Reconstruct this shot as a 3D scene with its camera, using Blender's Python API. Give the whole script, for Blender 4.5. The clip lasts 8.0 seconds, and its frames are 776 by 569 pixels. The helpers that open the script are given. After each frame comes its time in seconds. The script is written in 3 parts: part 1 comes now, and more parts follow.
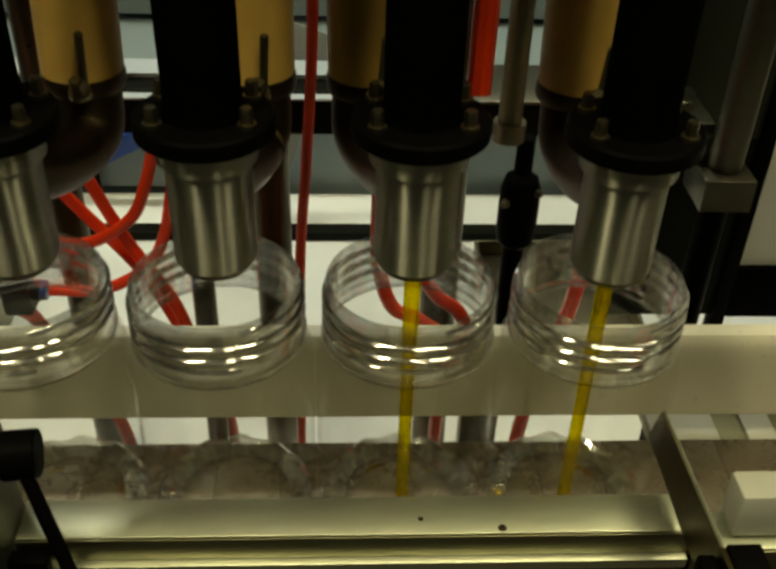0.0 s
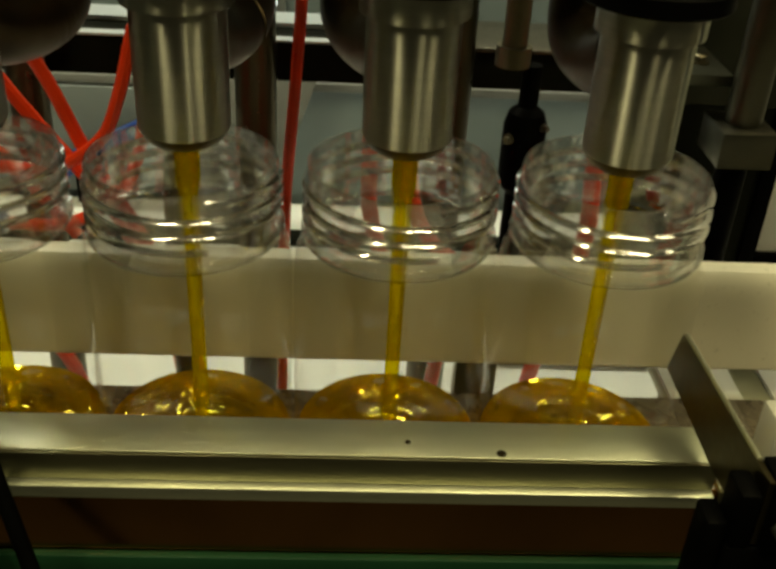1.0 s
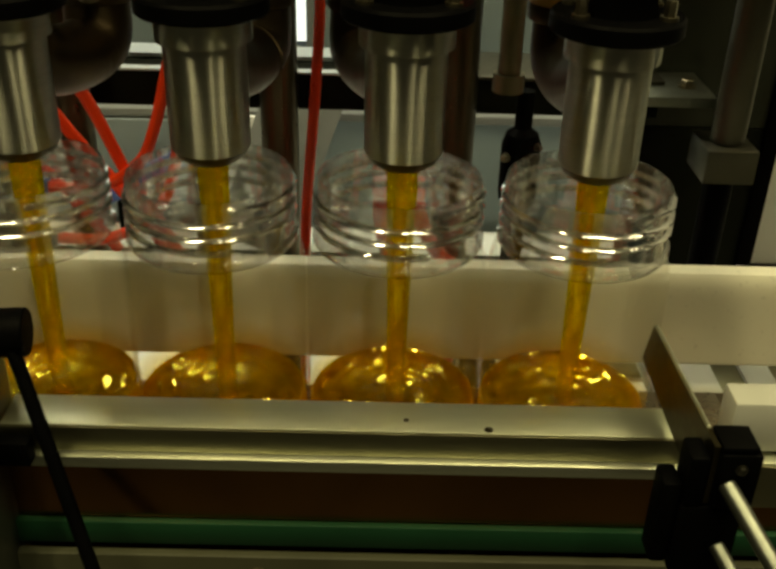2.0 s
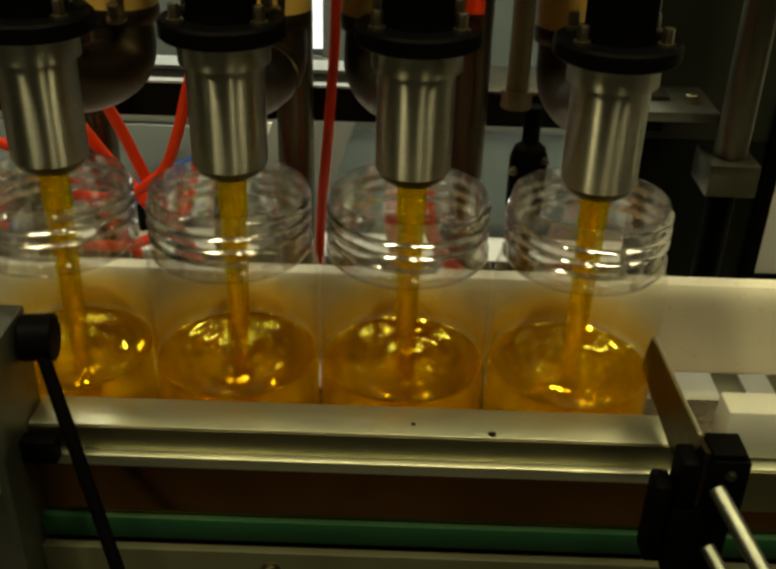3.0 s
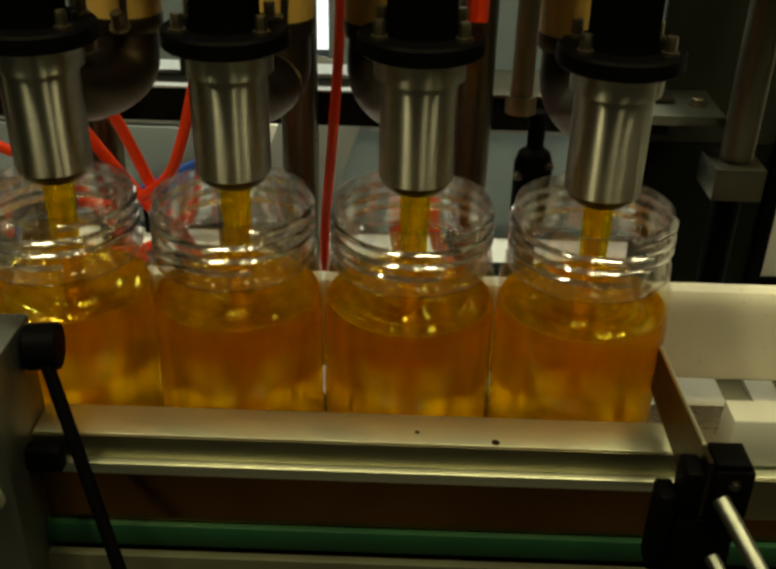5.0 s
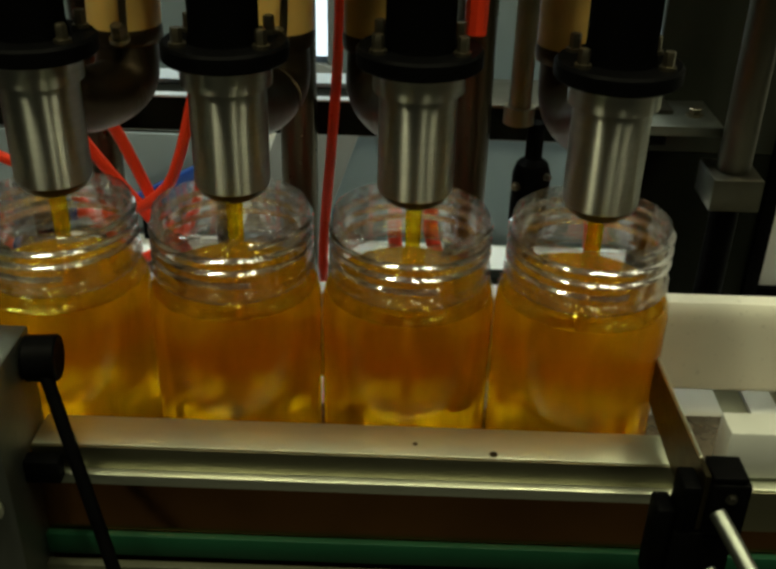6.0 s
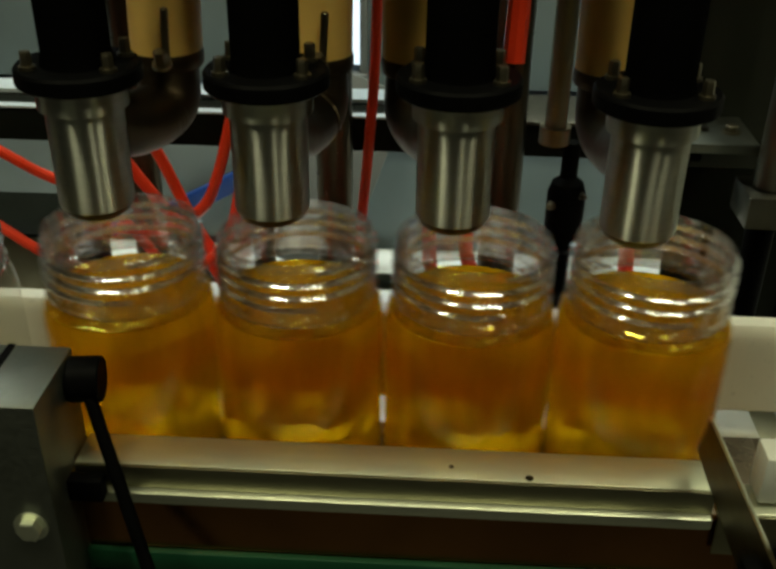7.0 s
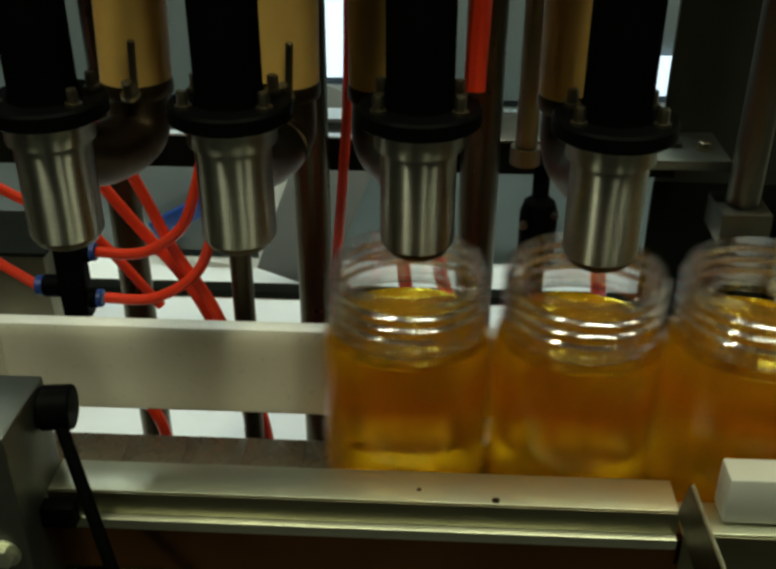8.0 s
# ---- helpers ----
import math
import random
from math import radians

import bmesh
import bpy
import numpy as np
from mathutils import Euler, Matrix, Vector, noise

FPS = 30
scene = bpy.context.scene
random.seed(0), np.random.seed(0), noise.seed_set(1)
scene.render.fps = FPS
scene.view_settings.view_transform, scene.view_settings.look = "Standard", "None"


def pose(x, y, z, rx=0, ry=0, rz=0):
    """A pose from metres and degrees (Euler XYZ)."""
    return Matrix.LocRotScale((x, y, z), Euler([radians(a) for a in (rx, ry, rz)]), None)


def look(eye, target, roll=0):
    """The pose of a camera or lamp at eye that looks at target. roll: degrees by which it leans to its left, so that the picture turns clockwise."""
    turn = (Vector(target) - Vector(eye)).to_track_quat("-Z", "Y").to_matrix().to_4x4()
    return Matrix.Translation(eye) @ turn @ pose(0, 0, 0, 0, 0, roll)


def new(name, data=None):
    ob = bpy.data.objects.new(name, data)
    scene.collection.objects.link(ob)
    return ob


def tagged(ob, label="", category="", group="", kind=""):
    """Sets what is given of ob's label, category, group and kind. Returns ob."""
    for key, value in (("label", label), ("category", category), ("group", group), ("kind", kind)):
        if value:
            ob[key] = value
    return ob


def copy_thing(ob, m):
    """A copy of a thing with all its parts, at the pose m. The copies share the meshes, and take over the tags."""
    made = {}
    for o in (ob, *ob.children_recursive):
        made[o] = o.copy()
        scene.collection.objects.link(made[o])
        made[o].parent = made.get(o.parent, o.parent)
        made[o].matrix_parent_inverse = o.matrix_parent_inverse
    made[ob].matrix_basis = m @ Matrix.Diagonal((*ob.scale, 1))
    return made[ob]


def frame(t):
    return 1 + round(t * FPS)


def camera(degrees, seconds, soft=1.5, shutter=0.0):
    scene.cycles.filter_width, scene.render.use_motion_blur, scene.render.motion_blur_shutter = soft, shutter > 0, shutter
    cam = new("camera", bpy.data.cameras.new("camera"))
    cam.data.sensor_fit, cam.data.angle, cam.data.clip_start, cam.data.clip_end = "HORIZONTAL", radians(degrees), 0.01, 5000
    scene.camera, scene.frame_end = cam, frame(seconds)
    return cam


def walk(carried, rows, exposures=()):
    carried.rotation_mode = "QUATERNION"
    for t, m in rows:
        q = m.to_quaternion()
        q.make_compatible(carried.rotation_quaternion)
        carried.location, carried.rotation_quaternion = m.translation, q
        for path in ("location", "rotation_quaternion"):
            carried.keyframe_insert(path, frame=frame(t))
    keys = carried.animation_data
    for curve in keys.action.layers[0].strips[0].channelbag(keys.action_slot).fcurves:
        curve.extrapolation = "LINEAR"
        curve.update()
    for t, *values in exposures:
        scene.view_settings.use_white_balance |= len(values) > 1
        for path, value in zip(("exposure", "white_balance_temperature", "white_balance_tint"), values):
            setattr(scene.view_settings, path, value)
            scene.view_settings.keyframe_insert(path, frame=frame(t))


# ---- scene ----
cam = camera(44.0, 8.0, soft=3.1, shutter=0.8)
PATH = [
    (0, (-0.034, -0.387, 0.396), (0.062, 1.226, -0.782), 2.0),
    (0.3, (-0.0331, -0.3788, 0.3693), (0.0788, 1.2522, -0.7816), 2.39),
    (0.5, (-0.032, -0.368, 0.334), (0.101, 1.287, -0.781), 2.9),
    (1, (-0.026, -0.39, 0.292), (0.074, 1.317, -0.746), 3.4),
    (1.5, (-0.013, -0.425, 0.298), (0.037, 1.316, -0.686), 2.2),
    (3, (-0.007, -0.469, 0.325), (-0.018, 1.273, -0.658), 1.7),
    (3.5, (-0.004, -0.469, 0.326), (-0.025, 1.269, -0.663), 1.0),
    (4, (-0.004, -0.466, 0.326), (-0.008, 1.274, -0.659), 1.5),
    (4.5, (-0.005, -0.466, 0.328), (-0.03, 1.271, -0.663), 1.3),
    (6, (-0.005, -0.465, 0.335), (-0.029, 1.277, -0.648), 1.5),
    (6.5, (-0.006, -0.464, 0.34), (-0.022, 1.278, -0.643), 1.6),
    (7, (-0.011, -0.463, 0.349), (-0.091, 1.275, -0.637), 0.9),
    (7.5, (-0.006, -0.463, 0.36), (-0.086, 1.276, -0.625), 0.7),
    (7.8, (0.006, -0.4621, 0.3626), (-0.0774, 1.2786, -0.6181), 0.27),
    (8, (0.008, -0.462, 0.363), (-0.076, 1.279, -0.617), 0.2),
]
walk(cam, [(t, look(eye, target, roll)) for t, eye, target, roll in PATH],
     exposures=[(0, -0.2, 7300, 10), (0.5, -0.14, 7500, 10), (1.0, 0.06, 7800, 9), (1.6, 0.1, 8000, 9), (3.0, 0.1, 7900, 10), (4.6, 0.1, 7900, 10), (5.8, 0.05, 6400, 10), (6.6, 0.03, 6050, 8), (7.2, -0.04, 6300, 9), (7.5, 0.0, 6500, 9), (8.0, -0.1, 5900, 8)])

# ---- world and light ----
world = bpy.data.worlds.new("room_air")
scene.world = world
world.use_nodes = True
world.node_tree.nodes["Background"].inputs[0].default_value = (0.75, 0.85, 1.0, 1)
world.node_tree.nodes["Background"].inputs[1].default_value = 0.15
scene.view_settings.exposure = 0.0


def area_lamp(name, m, sx, sy, watts, colour):
    data = bpy.data.lights.new(name, "AREA")
    data.shape, data.size, data.size_y, data.energy, data.color = "RECTANGLE", sx, sy, watts, colour
    ob = new(name, data)
    ob.matrix_world = m
    return ob


TUBE = (1.0, 0.94, 0.58)
for az, reach, watts in ((-46, 0.90, 20), (24, 0.95, 7.5), (62, 0.90, 13), (98, 0.90, 9)):
    area_lamp("tube_light", pose(reach * math.sin(radians(az)), -reach * math.cos(radians(az)), 1.62, 0, 0, az), 0.08, 1.2, watts, TUBE)
area_lamp("tube_light", look((-0.15, 0.95, 1.62), (-0.15, 0.75, 0)), 1.8, 0.12, 29, (0.93, 0.97, 0.80))
area_lamp("window_daylight", look((-0.5, 3.9, 0.6), (-0.3, 0, -0.2)), 2.2, 1.2, 30, (0.86, 0.94, 1.0))
scene.cycles.transparent_max_bounces = 24

# ---- materials ----


def mat(name, base, rough=0.5, metal=0.0, var=0.12, scale=40.0, bump=0.0, bscale=300.0, stretch=(1, 1, 1), trans=0.0, ior=1.45,
        coat=0.0, spec=0.5, speck=0.0, sss=0.0, emit=0.0, rvar=0.12):
    """A surface with a broad and a fine variation of its colour, gloss and relief."""
    m = bpy.data.materials.new(name)
    m.use_nodes = True
    nt = m.node_tree
    n, l = nt.nodes, nt.links
    p = n["Principled BSDF"]
    p.inputs["Metallic"].default_value = metal
    p.inputs["IOR"].default_value = ior
    p.inputs["Specular IOR Level"].default_value = spec
    p.inputs["Transmission Weight"].default_value = trans
    p.inputs["Coat Weight"].default_value = coat
    tc = n.new("ShaderNodeTexCoord")
    mp = n.new("ShaderNodeMapping")
    mp.inputs["Scale"].default_value = stretch
    l.new(tc.outputs["Object"], mp.inputs["Vector"])
    broad, fine = n.new("ShaderNodeTexNoise"), n.new("ShaderNodeTexNoise")
    broad.inputs["Scale"].default_value, fine.inputs["Scale"].default_value = scale, bscale
    broad.inputs["Detail"].default_value, fine.inputs["Detail"].default_value = 4, 3
    l.new(mp.outputs[0], broad.inputs["Vector"])
    l.new(mp.outputs[0], fine.inputs["Vector"])
    ramp = n.new("ShaderNodeMapRange")
    ramp.inputs["From Min"].default_value, ramp.inputs["From Max"].default_value = 0.3, 0.7
    ramp.inputs["To Min"].default_value, ramp.inputs["To Max"].default_value = 1 - var, 1 + var
    l.new(broad.outputs[0], ramp.inputs[0])
    mul = n.new("ShaderNodeVectorMath")
    mul.operation = "SCALE"
    mul.inputs[0].default_value = base
    l.new(ramp.outputs[0], mul.inputs["Scale"])
    out = mul.outputs[0]
    if speck:
        sr = n.new("ShaderNodeMapRange")
        sr.inputs["From Min"].default_value, sr.inputs["From Max"].default_value = 0.62, 0.72
        sr.inputs["To Min"].default_value, sr.inputs["To Max"].default_value = 1.0, 1.0 - speck
        l.new(fine.outputs[0], sr.inputs[0])
        m2 = n.new("ShaderNodeVectorMath")
        m2.operation = "SCALE"
        l.new(out, m2.inputs[0])
        l.new(sr.outputs[0], m2.inputs["Scale"])
        out = m2.outputs[0]
    l.new(out, p.inputs["Base Color"])
    rr = n.new("ShaderNodeMapRange")
    rr.inputs["To Min"].default_value, rr.inputs["To Max"].default_value = max(0.02, rough - rvar * rough * 2), rough + rvar * rough * 2
    l.new(fine.outputs[0], rr.inputs[0])
    l.new(rr.outputs[0], p.inputs["Roughness"])
    if bump:
        b = n.new("ShaderNodeBump")
        b.inputs["Strength"].default_value, b.inputs["Distance"].default_value = bump, 0.0006
        l.new(fine.outputs[0], b.inputs["Height"])
        l.new(b.outputs[0], p.inputs["Normal"])
    if sss:
        p.inputs["Subsurface Weight"].default_value = sss
        p.inputs["Subsurface Radius"].default_value = (0.01, 0.005, 0.002)
        p.inputs["Subsurface Scale"].default_value = 0.6
    if emit:
        p.inputs["Emission Color"].default_value = (*base, 1)
        p.inputs["Emission Strength"].default_value = emit
    return m


def sheen(n, l, low, high, power):
    """A gloss weight that grows at grazing angles."""
    lw, pw, mr = n.new("ShaderNodeLayerWeight"), n.new("ShaderNodeMath"), n.new("ShaderNodeMapRange")
    lw.inputs[0].default_value = 0.5
    pw.operation = "POWER"
    pw.inputs[1].default_value = power
    l.new(lw.outputs["Facing"], pw.inputs[0])
    mr.inputs["To Min"].default_value, mr.inputs["To Max"].default_value = low, high
    l.new(pw.outputs[0], mr.inputs[0])
    return mr.outputs[0]


def ripple(n, l, scale, strength):
    t, b = n.new("ShaderNodeTexNoise"), n.new("ShaderNodeBump")
    t.inputs["Scale"].default_value = scale
    b.inputs["Strength"].default_value, b.inputs["Distance"].default_value = strength, 0.002
    tc = n.new("ShaderNodeTexCoord")
    l.new(tc.outputs["Object"], t.inputs["Vector"])
    l.new(t.outputs[0], b.inputs["Height"])
    return b.outputs[0]


def blend(n, l, a, b, weight):
    mix = n.new("ShaderNodeMixShader")
    if isinstance(weight, float):
        mix.inputs[0].default_value = weight
    else:
        l.new(weight, mix.inputs[0])
    l.new(a, mix.inputs[1])
    l.new(b, mix.inputs[2])
    return mix.outputs[0]


def clear_plastic(name, tint, low, high, power, haze, bump, bent, rough=0.08):
    """Clear moulded plastic: seen through, a little hazy, with a sheen at grazing angles."""
    m = bpy.data.materials.new(name)
    m.use_nodes = True
    n, l = m.node_tree.nodes, m.node_tree.links
    n.remove(n["Principled BSDF"])
    tr, gl, df = n.new("ShaderNodeBsdfTransparent"), n.new("ShaderNodeBsdfGlossy"), n.new("ShaderNodeBsdfTranslucent")
    tr.inputs[0].default_value = (*tint, 1)
    df.inputs[0].default_value = (0.8, 0.8, 0.78, 1)
    gl.inputs[0].default_value, gl.inputs["Roughness"].default_value = (1, 1, 1, 1), rough
    l.new(ripple(n, l, 45, bump), gl.inputs["Normal"])
    rf = n.new("ShaderNodeBsdfRefraction")
    rf.inputs[0].default_value = (*tint, 1)
    rf.inputs["IOR"].default_value, rf.inputs["Roughness"].default_value = 1.42, 0.03
    body = blend(n, l, blend(n, l, tr.outputs[0], rf.outputs[0], bent), df.outputs[0], haze)
    l.new(blend(n, l, body, gl.outputs[0], sheen(n, l, low, high, power)), n["Material Output"].inputs[0])
    return m


def syrup_material(name, tint, bend, cloud, swirl=0.3, gloss=0.02, ior=1.33, bent_rough=0.03):
    """Clear coloured syrup: part of the light goes straight on, part is bent, a little is scattered."""
    m = bpy.data.materials.new(name)
    m.use_nodes = True
    n, l = m.node_tree.nodes, m.node_tree.links
    n.remove(n["Principled BSDF"])
    tr, rf, df, gl = n.new("ShaderNodeBsdfTransparent"), n.new("ShaderNodeBsdfRefraction"), n.new("ShaderNodeBsdfTranslucent"), n.new("ShaderNodeBsdfGlossy")
    tc, mp, t, mr, mul = n.new("ShaderNodeTexCoord"), n.new("ShaderNodeMapping"), n.new("ShaderNodeTexNoise"), n.new("ShaderNodeMapRange"), n.new("ShaderNodeVectorMath")
    mp.inputs["Scale"].default_value = (1, 1, 0.22)
    t.inputs["Scale"].default_value, t.inputs["Detail"].default_value, t.inputs["Distortion"].default_value = 75, 3, 0.6
    mr.inputs["From Min"].default_value, mr.inputs["From Max"].default_value = 0.3, 0.7
    mr.inputs["To Min"].default_value, mr.inputs["To Max"].default_value = 0.80, 1.15
    mul.operation = "SCALE"
    mul.inputs[0].default_value = tint
    l.new(tc.outputs["Object"], mp.inputs["Vector"])
    l.new(mp.outputs[0], t.inputs["Vector"])
    l.new(t.outputs[0], mr.inputs[0])
    l.new(mr.outputs[0], mul.inputs["Scale"])
    for k in (tr, rf, df):
        l.new(mul.outputs[0], k.inputs[0])
    rf.inputs["IOR"].default_value, rf.inputs["Roughness"].default_value = ior, bent_rough
    gl.inputs[0].default_value, gl.inputs["Roughness"].default_value = (1.0, 0.82, 0.12, 1), 0.07
    bumped = ripple(n, l, 60, swirl)
    l.new(bumped, rf.inputs["Normal"])
    l.new(bumped, gl.inputs["Normal"])
    body = blend(n, l, blend(n, l, tr.outputs[0], rf.outputs[0], bend), df.outputs[0], cloud)
    l.new(blend(n, l, body, gl.outputs[0], sheen(n, l, gloss, 0.35, 4.0)), n["Material Output"].inputs[0])
    return m




def reflection_material(name, tint, height):
    """The syrup's amber reflection in a jar's wall, painted as a tint thinning out in streaks."""
    m = bpy.data.materials.new(name)
    m.use_nodes = True
    n, l = m.node_tree.nodes, m.node_tree.links
    n.remove(n["Principled BSDF"])
    clear, amber, haze = n.new("ShaderNodeBsdfTransparent"), n.new("ShaderNodeBsdfTransparent"), n.new("ShaderNodeBsdfTranslucent")
    amber.inputs[0].default_value = (*tint, 1)
    haze.inputs[0].default_value = (*tint, 1)
    tc, mp, t, sep = n.new("ShaderNodeTexCoord"), n.new("ShaderNodeMapping"), n.new("ShaderNodeTexNoise"), n.new("ShaderNodeSeparateXYZ")
    mp.inputs["Scale"].default_value = (1, 1, 0.15)
    t.inputs["Scale"].default_value = 90
    l.new(tc.outputs["Object"], mp.inputs["Vector"])
    l.new(mp.outputs[0], t.inputs["Vector"])
    l.new(tc.outputs["Object"], sep.inputs[0])
    fade, streak, mul = n.new("ShaderNodeMapRange"), n.new("ShaderNodeMapRange"), n.new("ShaderNodeMath")
    fade.inputs["From Min"].default_value, fade.inputs["From Max"].default_value = height * 0.35, height
    fade.inputs["To Min"].default_value, fade.inputs["To Max"].default_value = 0.62, 0.0
    foot = n.new("ShaderNodeMapRange")
    foot.inputs["From Min"].default_value, foot.inputs["From Max"].default_value = 0.0, height * 0.3
    streak.inputs["To Min"].default_value, streak.inputs["To Max"].default_value = 0.6, 1.3
    mul.operation, mul.use_clamp = "MULTIPLY", True
    l.new(sep.outputs["Z"], fade.inputs[0])
    l.new(t.outputs[0], streak.inputs[0])
    l.new(fade.outputs[0], mul.inputs[0])
    both = n.new("ShaderNodeMath")
    both.operation = "MULTIPLY"
    l.new(sep.outputs["Z"], foot.inputs[0])
    l.new(foot.outputs[0], both.inputs[0])
    l.new(streak.outputs[0], both.inputs[1])
    l.new(both.outputs[0], mul.inputs[1])
    l.new(blend(n, l, clear.outputs[0], blend(n, l, amber.outputs[0], haze.outputs[0], 0.25), mul.outputs[0]), n["Material Output"].inputs[0])
    return m


def turned_metal(name, base, rough, aniso):
    """Lathe-turned metal: fine rings round the axis draw each lamp out into an upright streak."""
    m = bpy.data.materials.new(name)
    m.use_nodes = True
    n, l = m.node_tree.nodes, m.node_tree.links
    n.remove(n["Principled BSDF"])
    gl, tg, tc, mp, t, mr, mul = (n.new("ShaderNodeBsdfAnisotropic"), n.new("ShaderNodeTangent"), n.new("ShaderNodeTexCoord"), n.new("ShaderNodeMapping"),
                                  n.new("ShaderNodeTexNoise"), n.new("ShaderNodeMapRange"), n.new("ShaderNodeVectorMath"))
    tg.direction_type, tg.axis = "RADIAL", "Z"
    l.new(tg.outputs[0], gl.inputs["Tangent"])
    gl.inputs["Roughness"].default_value, gl.inputs["Anisotropy"].default_value = rough, aniso
    mp.inputs["Scale"].default_value = (1, 1, 12)
    t.inputs["Scale"].default_value, t.inputs["Detail"].default_value = 30, 4
    mr.inputs["To Min"].default_value, mr.inputs["To Max"].default_value = 0.85, 1.15
    mul.operation = "SCALE"
    mul.inputs[0].default_value = base
    l.new(tc.outputs["Object"], mp.inputs["Vector"])
    l.new(mp.outputs[0], t.inputs["Vector"])
    l.new(t.outputs[0], mr.inputs[0])
    l.new(mr.outputs[0], mul.inputs["Scale"])
    l.new(mul.outputs[0], gl.inputs[0])
    l.new(gl.outputs[0], n["Material Output"].inputs[0])
    return m


STEEL = turned_metal("turned_steel", (0.42, 0.425, 0.37), 0.36, 0.72)
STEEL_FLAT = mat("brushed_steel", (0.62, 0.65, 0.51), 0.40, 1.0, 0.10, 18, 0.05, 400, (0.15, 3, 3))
STEEL_DARK = mat("dull_steel", (0.19, 0.17, 0.115), 0.38, 1.0, 0.2, 14, 0.08, 250)
STEEL_BROWN = mat("stained_steel", (0.085, 0.068, 0.044), 0.30, 1.0, 0.25, 10, 0.06, 120)
# the brown is the panel's dark reflection, put into its base colour
PANEL_BROWN = mat("brown_reflection_panel", (0.36, 0.165, 0.050), 0.22, 1.0, 0.3, 10, 0.06, 90)
ALU = mat("cast_aluminium", (0.19, 0.205, 0.175), 0.42, 1.0, 0.15, 25, 0.2, 300)
BLACK = mat("black_plastic", (0.0016, 0.0016, 0.0016), 0.5, 0, 0.3, 40, 0.05, spec=0.025)
BLACK_MATT = mat("black_rubber", (0.001, 0.001, 0.001), 0.8, 0, 0.3, 40, 0.1, spec=0.008)
WHITE_RAIL = mat("white_nylon", (0.60, 0.59, 0.49), 0.32, 0, 0.06, 12, 0.03, 200, speck=0.15)
TAN_HOSE = mat("tan_silicone", (0.52, 0.33, 0.085), 0.40, 0, 0.15, 25, 0.05, 200, sss=0.3)
RED_TUBE = mat("red_polyurethane", (0.78, 0.045, 0.010), 0.3, 0, 0.1, 30)
BLUE = mat("blue_plastic", (0.012, 0.045, 0.22), 0.35, 0, 0.15, 30)
GREEN = mat("green_paint", (0.008, 0.045, 0.020), 0.4, 0, 0.2, 12, 0.05, spec=0.2)
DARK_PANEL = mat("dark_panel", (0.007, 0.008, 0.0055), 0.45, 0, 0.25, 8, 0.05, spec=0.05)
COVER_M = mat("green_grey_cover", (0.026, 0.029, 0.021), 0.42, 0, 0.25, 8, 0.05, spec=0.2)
BLADE = mat("brown_blade_steel", (0.062, 0.050, 0.024), 0.38, 1.0, 0.25, 30, 0.08, 200)
APRON_M = mat("greenish_apron_paint", (0.050, 0.052, 0.031), 0.45, 0, 0.25, 9, 0.06, 120, spec=0.3)
ELBOW = mat("smoky_elbow", (0.050, 0.036, 0.020), 0.40, 0.9, 0.3, 18, 0.08, 120)
COLUMN = mat("column_steel", (0.115, 0.110, 0.085), 0.36, 1.0, 0.2, 14, 0.08, 250)
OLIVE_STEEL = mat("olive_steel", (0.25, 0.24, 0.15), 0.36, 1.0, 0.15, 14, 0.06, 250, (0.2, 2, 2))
BEAM_PALE = mat("lit_pale_edge", (0.56, 0.63, 0.68), 0.4, 0, 0.12, 9, 0.03)
CABINET_GREY = mat("cabinet_grey", (0.185, 0.235, 0.255), 0.4, 0, 0.12, 5, 0.03)
PALE_PAINT = mat("pale_paint", (0.82, 0.85, 0.84), 0.35, 0, 0.1, 5, 0.03)
GREY_BLUE = mat("grey_blue_sheet", (0.17, 0.205, 0.22), 0.4, 0.1, 0.12, 5, 0.03)
TRANSFER = mat("grey_white_plate", (0.42, 0.43, 0.39), 0.35, 0, 0.12, 12, 0.04, 150)
GREY_BOARD = mat("grey_board", (0.16, 0.17, 0.17), 0.5, 0, 0.15, 6, 0.05)
FLOOR_M = mat("grey_concrete", (0.055, 0.055, 0.05), 0.5, 0, 0.15, 2.0, 0.1, 60)
WALL_M = mat("grey_wall", (0.05, 0.05, 0.045), 0.7, 0, 0.05, 2.0, 0.05, 60)
BELT = mat("belt_links", (0.16, 0.135, 0.10), 0.28, 0.6, 0.10, 9, 0.03, 120)
PET = clear_plastic("clear_jar", (0.99, 0.99, 0.98), 0.003, 0.30, 5.0, 0.0005, 0.12, 0.04, 0.05)
PET_NECK = clear_plastic("clear_jar_neck", (0.98, 0.98, 0.97), 0.07, 0.65, 2.0, 0.002, 0.2, 0.25, 0.07)
PET_THREAD = clear_plastic("clear_jar_thread", (0.96, 0.96, 0.95), 0.30, 0.95, 1.2, 0.010, 0.3, 0.5, 0.10)
PET_FOOT = clear_plastic("clear_jar_foot", (0.97, 0.97, 0.95), 0.22, 0.7, 1.8, 0.004, 0.3, 0.30, 0.06)
LIQUID = syrup_material("amber_syrup", (1.0, 0.685, 0.003), 0.70, 0.34, 0.4, 0.02, 1.42, bent_rough=0.03)
LIQUID_FOOT = syrup_material("amber_syrup_foot", (1.0, 0.78, 0.008), 0.22, 0.05, 0.9, 0.10)
